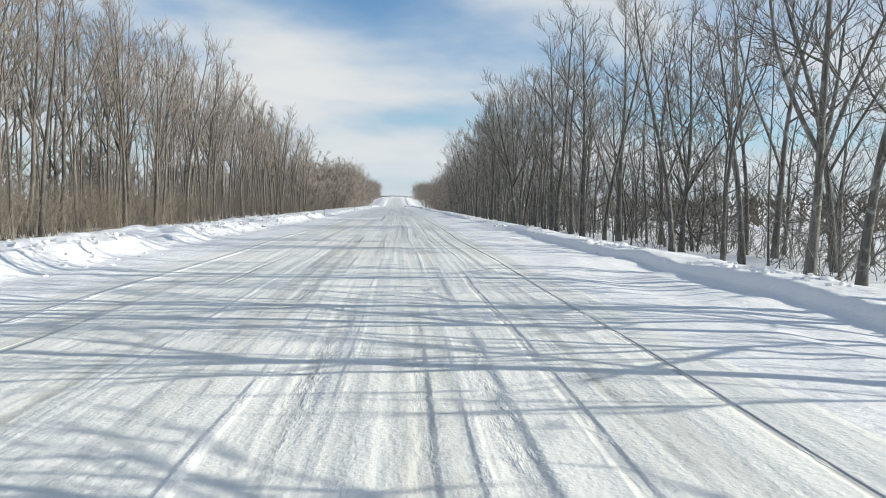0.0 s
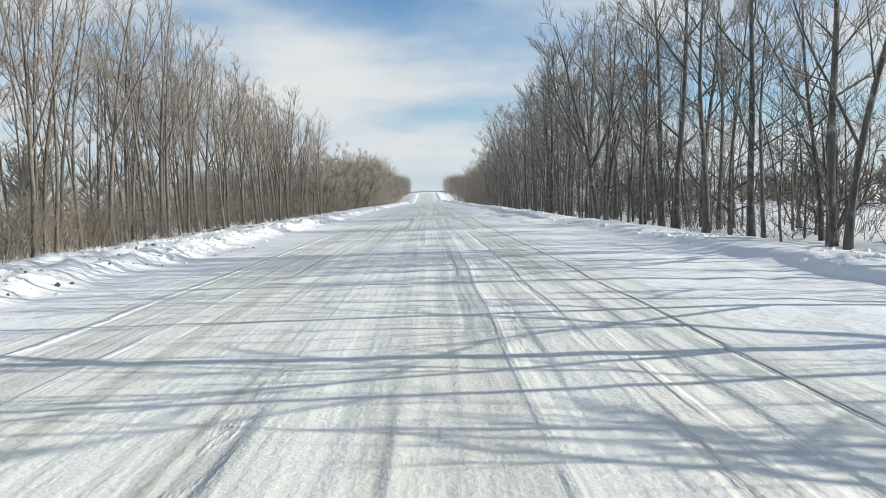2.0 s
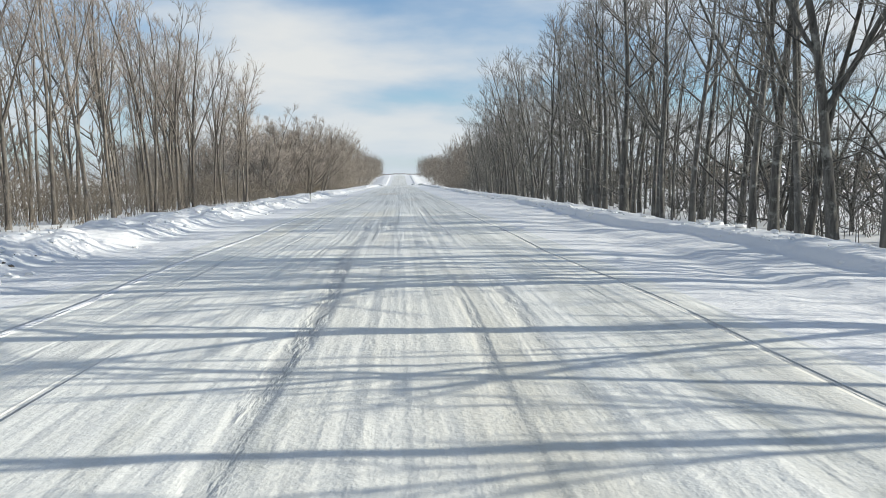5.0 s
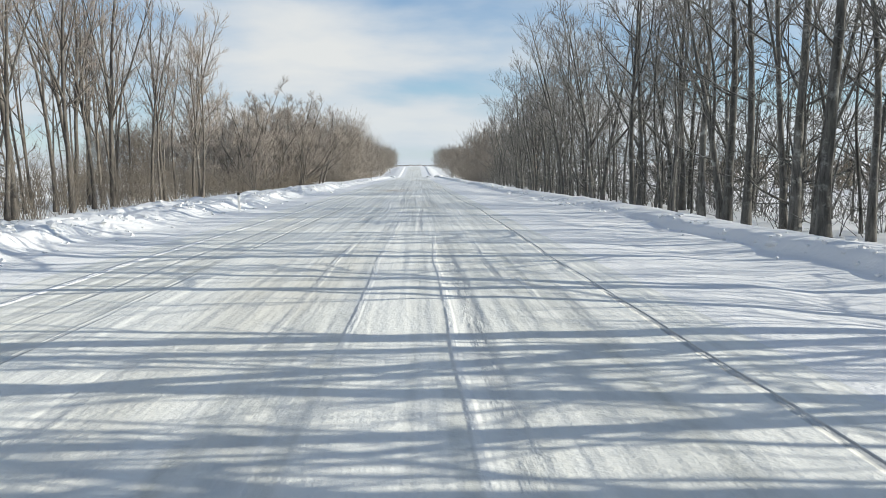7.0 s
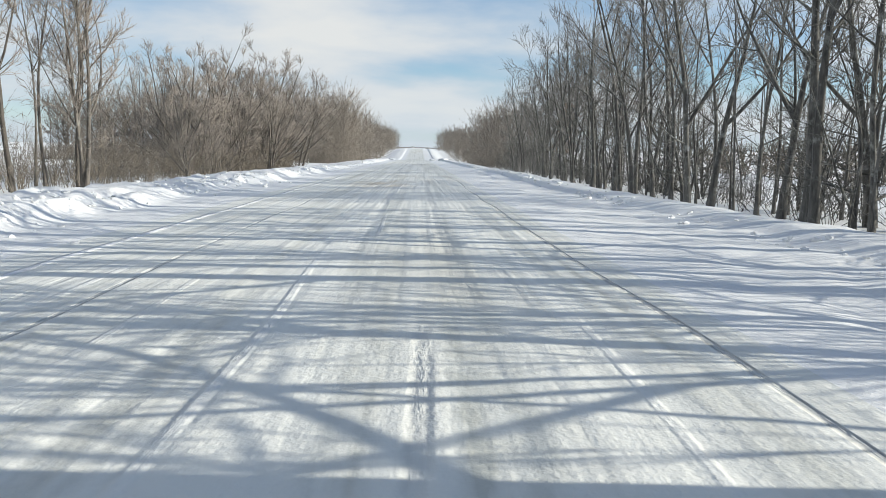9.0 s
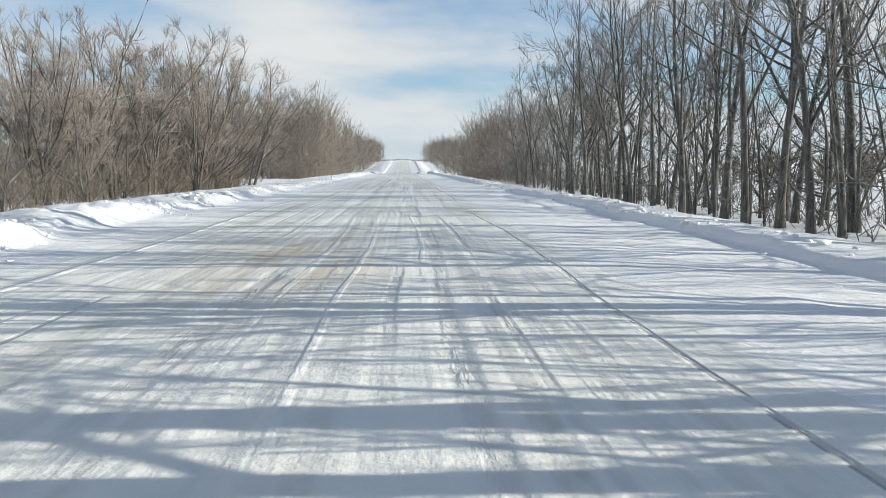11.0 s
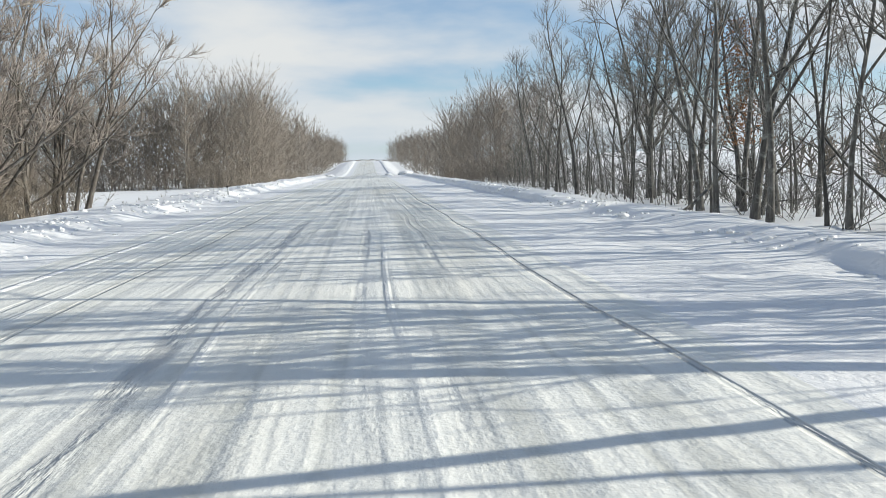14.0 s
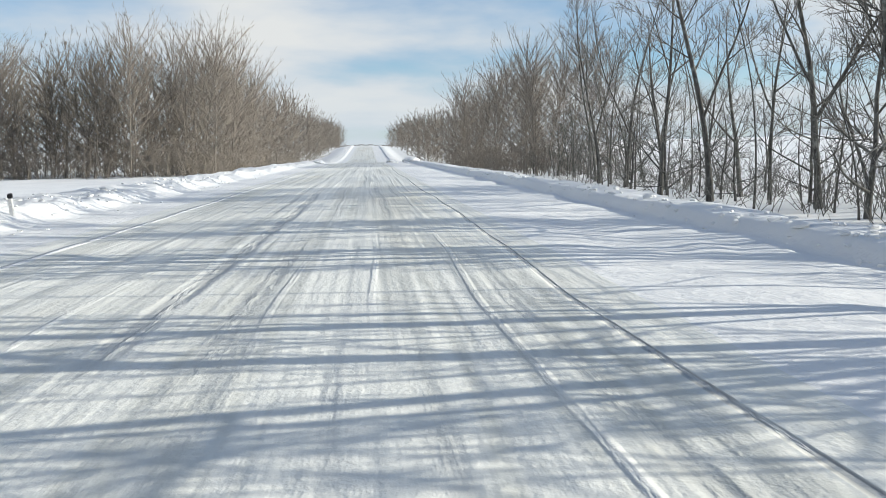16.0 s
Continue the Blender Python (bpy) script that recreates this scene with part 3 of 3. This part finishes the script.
low_kinds = [tree_meshes(300 + i, 10.8 + 0.6 * (i % 3), 0.11, 0.06, 3, 7, 3.0, 0.95, 0.07, (BARK_BROWN, TWIG_BROWN), twigs=5, shoots=4,
                         stems=2 + i % 2, fork=(0.05, 0.3), open_angle=0.8, wander=0.07, fine=1.2) for i in range(4)]
low_back = [tree_meshes(350 + i, 11.4 + 0.8 * i, 0.11, 0.1, 3, 8, 3.2, 0.95, 0.06, (BARK_BROWN, TWIG_BROWN), twigs=3, shoots=4, fork=(0.1, 0.4), open_angle=0.7, fine=1.5)
            for i in range(3)]
low = [(-16.3, 203.2, 1.0), (-17.2, 208.0, 1.1), (-19.8, 205.0, 1.1), (-22.0, 178.0, 1.1), (-18.6, 202.0, 1.0), (-15.9, 161.0, 0.72), (-22.5, 164.5, 0.8), (-19.0, 175.5, 1.05), (-16.6, 170.5, 1.0), (-18.0, 174.5, 1.15), (-15.2, 186.0, 0.95), (-17.5, 192.0, 1.0), (-22.5, 206.5, 1.05), (-21.0, 197.0, 1.05)]
low += [(-16.8, 197.5, 1.0)] + fill(rng, low, -20.0, -16.5, 172, 204, 2.8, 1.9)
leaning = tree(tree_meshes(362, 13.0, 0.15, 0.22, 2, 8, 4.2, 1.0, 0.05, (BARK_BROWN, TWIG_BROWN), twigs=5, shoots=4, stems=2, lean=0.32, towards=0.0, fine=1.2),
               "bare tree with two trunks leaning towards the road")
leaning.matrix_basis = pose(-14.9, 206.0, height(-14.9, 206.0))
stand(low_kinds, low, "low spreading bare tree with a dense twiggy crown", "left low trees", rng)
lower = fill(rng, low, -26.0, -20.5, 177, 208, 2.6, 1.8)
lower += fill(rng, lower, -36.0, -26.5, 188, 212, 3.4, 2.0)
thicket("low_trees_behind", low_back, lower, "low bare trees behind the road's edge", rng)

rust_rng = random.Random(77)
rusty = tree(tree_meshes(401, 12.5, 0.14, 0.2, 2, 7, 2.8, 0.85, 0.08, (BARK, TWIG)),
             "bare tree that still holds some withered rust-brown leaves")
leaves = Wood()
for _ in range(1500):
    p = Vector((rust_rng.gauss(0, 0.6), rust_rng.gauss(0, 0.6), rust_rng.uniform(3, 9)))
    e = turned(rust_rng, UP, rust_rng.uniform(0.6, 2.6))
    leaves.limb([p, p + e * 0.05, p + e * 0.14], [0.01, 0.045, 0], 3)
tagged(new("leaves", leaves.mesh("leaves", RUST)), "withered rust-brown leaves").parent = rusty
rusty.matrix_basis = pose(18.4, 199.5, height(18.4, 199.5))


def woods(name, spots, label, seed, tall=(11, 14.5), mat=TWIG_BROWN, limbs=34, thick=0.03, fine=8):
    """A far wood: many bare trees with rounded crowns, branched to the ground, as one mass of twigs."""
    r, w = random.Random(seed), Wood()
    for x, y in spots:
        h, base = r.uniform(*tall), Vector((x, y, height(x, y) - 0.3))
        pts = path_from(r, base, turned(r, UP, 0.1), h * 0.70, 4, 0.07, 0.05)
        w.limb(pts, [0.085, 0.07, 0.055, 0.035, 0], 4)
        for i in range(limbs):
            k = (i + r.random()) / limbs
            p, d = along(pts, 0.03 + 0.97 * k)
            round_off = 0.55 + 0.72 * math.sin(math.pi * (0.10 + 0.66 * k))
            arm = path_from(r, p, turned(r, d, (1.35 - 0.7 * k) * r.uniform(0.6, 1.2)), h * r.uniform(0.15, 0.30) * round_off, 2, 0.16, 0.13)
            w.limb(arm, [thick * 1.4, thick, 0], 3)
            for _ in range(fine):
                q, e = along(arm, r.uniform(0.1, 1))
                e = (turned(r, e, r.uniform(0.3, 0.95)) + UP * 0.3).normalized()
                w.limb([q, q + e * r.uniform(0.4, 1.1)], [thick * 0.85, 0], 3)
    return tagged(new(name, w.mesh(name, mat)), label, "woods", kind="stuff")


def belt(seed, y0, y1, inner, depth, side, gap, rows=3):
    r = random.Random(seed)
    spots, y = [], y0
    while y < y1:
        for k in range(rows):
            spots.append((side * (inner + depth * (k + r.random()) / rows), y + r.uniform(-2, 2)))
        y += gap * r.uniform(0.7, 1.3) * (1 + (y - y0) / 200)
    return spots


woods("woods_left", belt(2, 272, 286, 24, 56, -1, 2.8, 13), "dense brown bare woods at the far end of the clearing", 31, (16, 19.5), WOODS, 42, 0.027, 15)
woods("woods_left_edge", belt(1, 270, 335, 15.5, 10, -1, 2.5, 2), "dense brown bare woods along the road past the clearing", 37, (17.5, 20.5), WOODS, 44, 0.028, 15)
woods("woods_left_middle", belt(7, 335, 420, 15.0, 10, -1, 4.0, 2), "dense brown bare woods along the road past the clearing", 38, (17.5, 20.5), WOODS, 30, 0.05, 9)
woods("woods_left_deep", belt(6, 285, 330, 22, 64, -1, 5.0, 13), "dense brown bare woods behind the clearing", 36, (16, 18.5), WOODS, 22, 0.075, 6)
woods("woods_left_far", belt(4, 420, 700, 14.5, 9, -1, 5.0, 2), "dense brown bare woods along the far road", 34, (14.5, 17.5), WOODS, 24, 0.052, 12)
woods("woods_right", belt(3, 258, 330, 15.5, 10, 1, 3.0, 2), "dense bare woods along the far road", 32, (15, 18.5), WOODS, 48, 0.027, 14)
woods("woods_right_far", belt(5, 330, 700, 14.5, 9, 1, 4.5, 2), "dense bare woods along the far road", 35, (14.5, 17), WOODS, 24, 0.05, 12)
hedge_rng = random.Random(81)
woods("distant_woods", [(46 + 13 * hedge_rng.random(), 52 + i * 1.15) for i in range(170)],
      "dark hedge of bare trees across the snowy field", 33, (4.4, 6.2), SCRUB, 15, 0.085, 5)
for far_y, far_tall in ((1240, 2.4), (2385, 4.0)):
    ridge_rng = random.Random(far_y)
    woods("ridge_woods", [(ridge_rng.uniform(-75, 75), far_y + ridge_rng.uniform(0, 30)) for i in range(130)],
          "dark line of woods on the far ridge", 39, (far_tall * 0.8, far_tall), WOODS, 7, 0.3, 1)
strip_rng = random.Random(83)
woods("woods_behind_stand", [(strip_rng.uniform(-46, -31), 44 + i * 1.3) for i in range(85)],
      "brown bare trees and scrub behind the sunlit stand", 40, (8.0, 12.0), WOODS, 18, 0.06, 5)


def scrub(name, area, count, tall, label, seed, mat, arch=0.5, thick=0.012, stems=4, shoots=11, bare=0.22):
    """Undergrowth: clumps of thin arching stems, bare at the foot, that end in a tangle of twigs."""
    r, w = random.Random(seed), Wood()
    x0, x1, y0, y1 = area
    for _ in range(count):
        x, y = r.uniform(x0, x1), r.uniform(y0, y1)
        if wave(x, y, 6, seed) < -0.35:
            continue
        size = tall * r.uniform(0.45, 1.0)
        for _ in range(stems):
            px, py = x + r.gauss(0, 0.25), y + r.gauss(0, 0.25)
            h = size * r.uniform(0.6, 1.0)
            pts = path_from(r, Vector((px, py, height(px, py) - 0.1)), turned(r, UP, r.uniform(0.05, arch)), h, 3, 0.2, 0.0)
            w.limb(pts, [thick, thick * 0.8, thick * 0.55, 0], 3)
            for _ in range(shoots):
                q, e = along(pts, bare + (1 - bare) * r.random())
                w.limb([q, q + turned(r, e, r.uniform(0.4, 1.3)) * h * r.uniform(0.1, 0.32)], [thick * 0.62, 0], 3)
    return tagged(new(name, w.mesh(name, mat)), label, "undergrowth", kind="stuff")


scrub("undergrowth_left", (-27, -17.8, 28, 152), 800, 5.2, "dense brown leafless undergrowth among the trees", 51, SCRUB, 0.5, 0.018, 4, 8)
scrub("undergrowth_near_end", (-22, -17.9, 30, 80), 330, 4.0, "dense brown leafless undergrowth at the foot of the stand", 58, SCRUB, 0.5, 0.018, 4, 8)
scrub("undergrowth_low", (-28, -15.6, 164, 210), 640, 4.4, "tangled brown leafless undergrowth below low trees", 52, SCRUB, 0.8, 0.019, 4, 8)
scrub("undergrowth_right", (14.8, 24, 18, 250), 480, 4.2, "leafless shrubs and stems under the shelterbelt", 53, TWIG, 1.0, 0.018, 4, 8)
scrub("brushwood_right", (15.2, 22, 28, 245), 430, 4.2, "dark tangled brushwood arching between the trunks", 57, BARK, 1.1, 0.019, 3, 8, 0.1)
scrub("undergrowth_edge", (-23, -14.5, 268, 360), 260, 5.0, "brown leafless scrub along the far road", 55, WOODS, 0.9, 0.036, 4, 9, 0.05)
scrub("bushes_in_gap", (-29, -16.8, 153, 169), 110, 3.4, "brown leafless bushes between the tall stand and the low trees", 59, SCRUB, 0.7, 0.016, 4, 10)
scrub("undergrowth_edge_right", (14.8, 25, 256, 345), 230, 5.5, "brown leafless scrub below the woods along the far road", 63, WOODS, 0.7, 0.034, 4, 9, 0.05)
scrub("undergrowth_corner", (-21, -14.9, 198, 209), 80, 4.2, "tangled brown twigs at the foot of the last low trees", 64, SCRUB, 0.8, 0.017, 4, 10)
scrub("weeds_in_gap", (-30, -15.5, 150, 160), 130, 1.6, "low brown weeds standing in the snow", 56, SCRUB, 0.6, 0.009)
scrub("undergrowth_woods", (-84, -15, 268, 279), 560, 6.0, "brown leafless scrub along the edge of the woods", 54, WOODS, 0.9, 0.028, 3, 10, 0.05)


# ---- roadside posts ----
def delineator(x, y, tall, lean):
    """A white plastic marker post with a slanted black cap."""
    ob = new("marker_post")
    for name, z0, z1, grow, mat in (("shaft", -0.3, tall - 0.10, 0.0, POST_WHITE), ("cap", tall - 0.10, tall, 0.008, POST_BLACK)):
        bm = bmesh.new()
        bmesh.ops.create_cube(bm, size=1.0)
        for v in bm.verts:
            v.co = Vector((v.co.x * (0.085 + grow), v.co.y * (0.05 + grow), z0 if v.co.z < 0 else z1 + (0.03 * v.co.y if name == "cap" else 0)))
        bmesh.ops.bevel(bm, geom=[e for e in bm.edges], offset=0.012, segments=2, affect="EDGES")
        me = bpy.data.meshes.new(name)
        bm.to_mesh(me), bm.free()
        me.materials.append(mat)
        new(name, me).parent = ob
    ob.matrix_basis = pose(x, y, height(x, y), lean, lean * 0.7, 0)
    return tagged(ob, "white plastic roadside marker post with a black cap", "marker post", "marker posts")


delineator(-6.65, 202.6, 0.46, -7)
delineator(-6.46, 71.5, 0.63, 3)
delineator(-6.05, 112.2, 0.63, -4)


def snow_clods(name, count, area, sizes, label, seed, mat=DRIFT, category="snow clods"):
    """Broken lumps thrown up by the plough."""
    r = random.Random(seed)
    base = bmesh.new()
    bmesh.ops.create_icosphere(base, subdivisions=1, radius=1.0)
    ico = [v.co.copy() for v in base.verts]
    tris = [tuple(v.index for v in f.verts) for f in base.faces]
    base.free()
    vs, fs = [], []
    x0, x1, y0, y1 = area
    for _ in range(count):
        x, y = r.gauss((x0 + x1) / 2, (x1 - x0) / 4), r.uniform(y0, y1)
        if wave(0, y, 5, seed) < -0.1:
            continue
        size = r.uniform(*sizes) * (1 if r.random() < 0.85 else 1.8)
        z, turn, n = height(x, y), r.uniform(0, 6.28), len(vs)
        flat = (r.uniform(0.7, 1.3), r.uniform(0.7, 1.3), r.uniform(0.45, 0.8))
        for c in ico:
            k = size * r.uniform(0.55, 1.2)
            a, b = c.x * flat[0] * k, c.y * flat[1] * k
            vs.append((x + a * math.cos(turn) - b * math.sin(turn), y + a * math.sin(turn) + b * math.cos(turn), z + size * 0.15 + c.z * flat[2] * k))
        fs += [tuple(i + n for i in t) for t in tris]
    me = bpy.data.meshes.new(name)
    me.from_pydata(vs, [], fs)
    me.materials.append(mat)
    return tagged(new(name, me), label, category, kind="stuff")


snow_clods("snow_clods_left", 3200, (-8.6, -5.9, 2, 240), (0.025, 0.075), "broken snow lumps on the ploughed bank", 71)
snow_clods("snow_clods_right", 1500, (5.9, 7.2, 2, 240), (0.02, 0.08), "small snow lumps along the bank crest", 72)
snow_clods("soil_lumps", 220, (-8.2, -6.0, 38, 78), (0.012, 0.045), "dark frozen soil lumps scraped up with the snow", 73, SOIL, "soil")


def snow_pile(x, y, size, tall, seed):
    """A rounded heap of ploughed snow and frozen soil."""
    bm = bmesh.new()
    bmesh.ops.create_icosphere(bm, subdivisions=3, radius=1.0)
    for v in bm.verts:
        k = 1 + 0.28 * noise.noise(v.co * 1.7 + Vector((seed, 0, 0))) + 0.12 * noise.noise(v.co * 4.5 + Vector((0, seed, 0)))
        v.co = Vector((v.co.x * size * k, v.co.y * size * 1.3 * k, v.co.z * tall * k))
    me = bpy.data.meshes.new("snow_pile")
    bm.to_mesh(me), bm.free()
    me.materials.append(DRIFT)
    ob = new("snow_pile", me)
    ob.matrix_basis = pose(x, y, height(x, y))
    return tagged(ob, "rounded heap of ploughed snow at the road's edge", "snow pile", "snow piles")


snow_pile(3.6, 287.0, 0.8, 0.42, 3.0)
snow_pile(-6.2, 289.0, 0.9, 0.45, 7.0)
snow_pile(6.4, 291.0, 1.2, 0.5, 11.0)


# ---- small things at the roadside ----
scrub("dry_stems_left", (-17.5, -11.5, 20, 212), 150, 0.7, "dry weed stems poking through the snow", 61, SCRUB, 0.5)
scrub("dry_stems_right", (11.0, 14.5, 8, 240), 83, 0.6, "dry weed stems poking through the snow", 62, SCRUB, 0.6)


def fallen_branch(x, y, turn, length, seed, rise=0.42, foot=0.02):
    """A broken limb that leans out of the shelterbelt onto the snow."""
    r, w = random.Random(seed), Wood()
    arm = path_from(r, Vector((0, 0, foot)), Vector((1, 0, rise)), length, 5, 0.10, 0.0)
    w.limb(arm, [0.035, 0.045, 0.055, 0.065, 0.07, 0.075], 6)
    for _ in range(9):
        q, e = along(arm, r.uniform(0.02, 0.6))
        w.limb(path_from(r, q, turned(r, -e, r.uniform(0.3, 0.9)), r.uniform(0.5, 1.3), 2, 0.2, 0.0), [0.018, 0.011, 0], 4)
    ob = new("fallen_branch", w.mesh("fallen_branch", BARK))
    ob.matrix_basis = pose(x, y, height(x, y), 0, 0, turn)
    return tagged(ob, "broken dark limb lying against the roadside trees", "branch")


fallen_branch(12.6, 194.0, 15, 3.6, 5)
fallen_branch(14.0, 27.0, 40, 2.6, 6)
fallen_branch(-17.3, 86.3, 86, 3.4, 8, 0.12, 0.10)
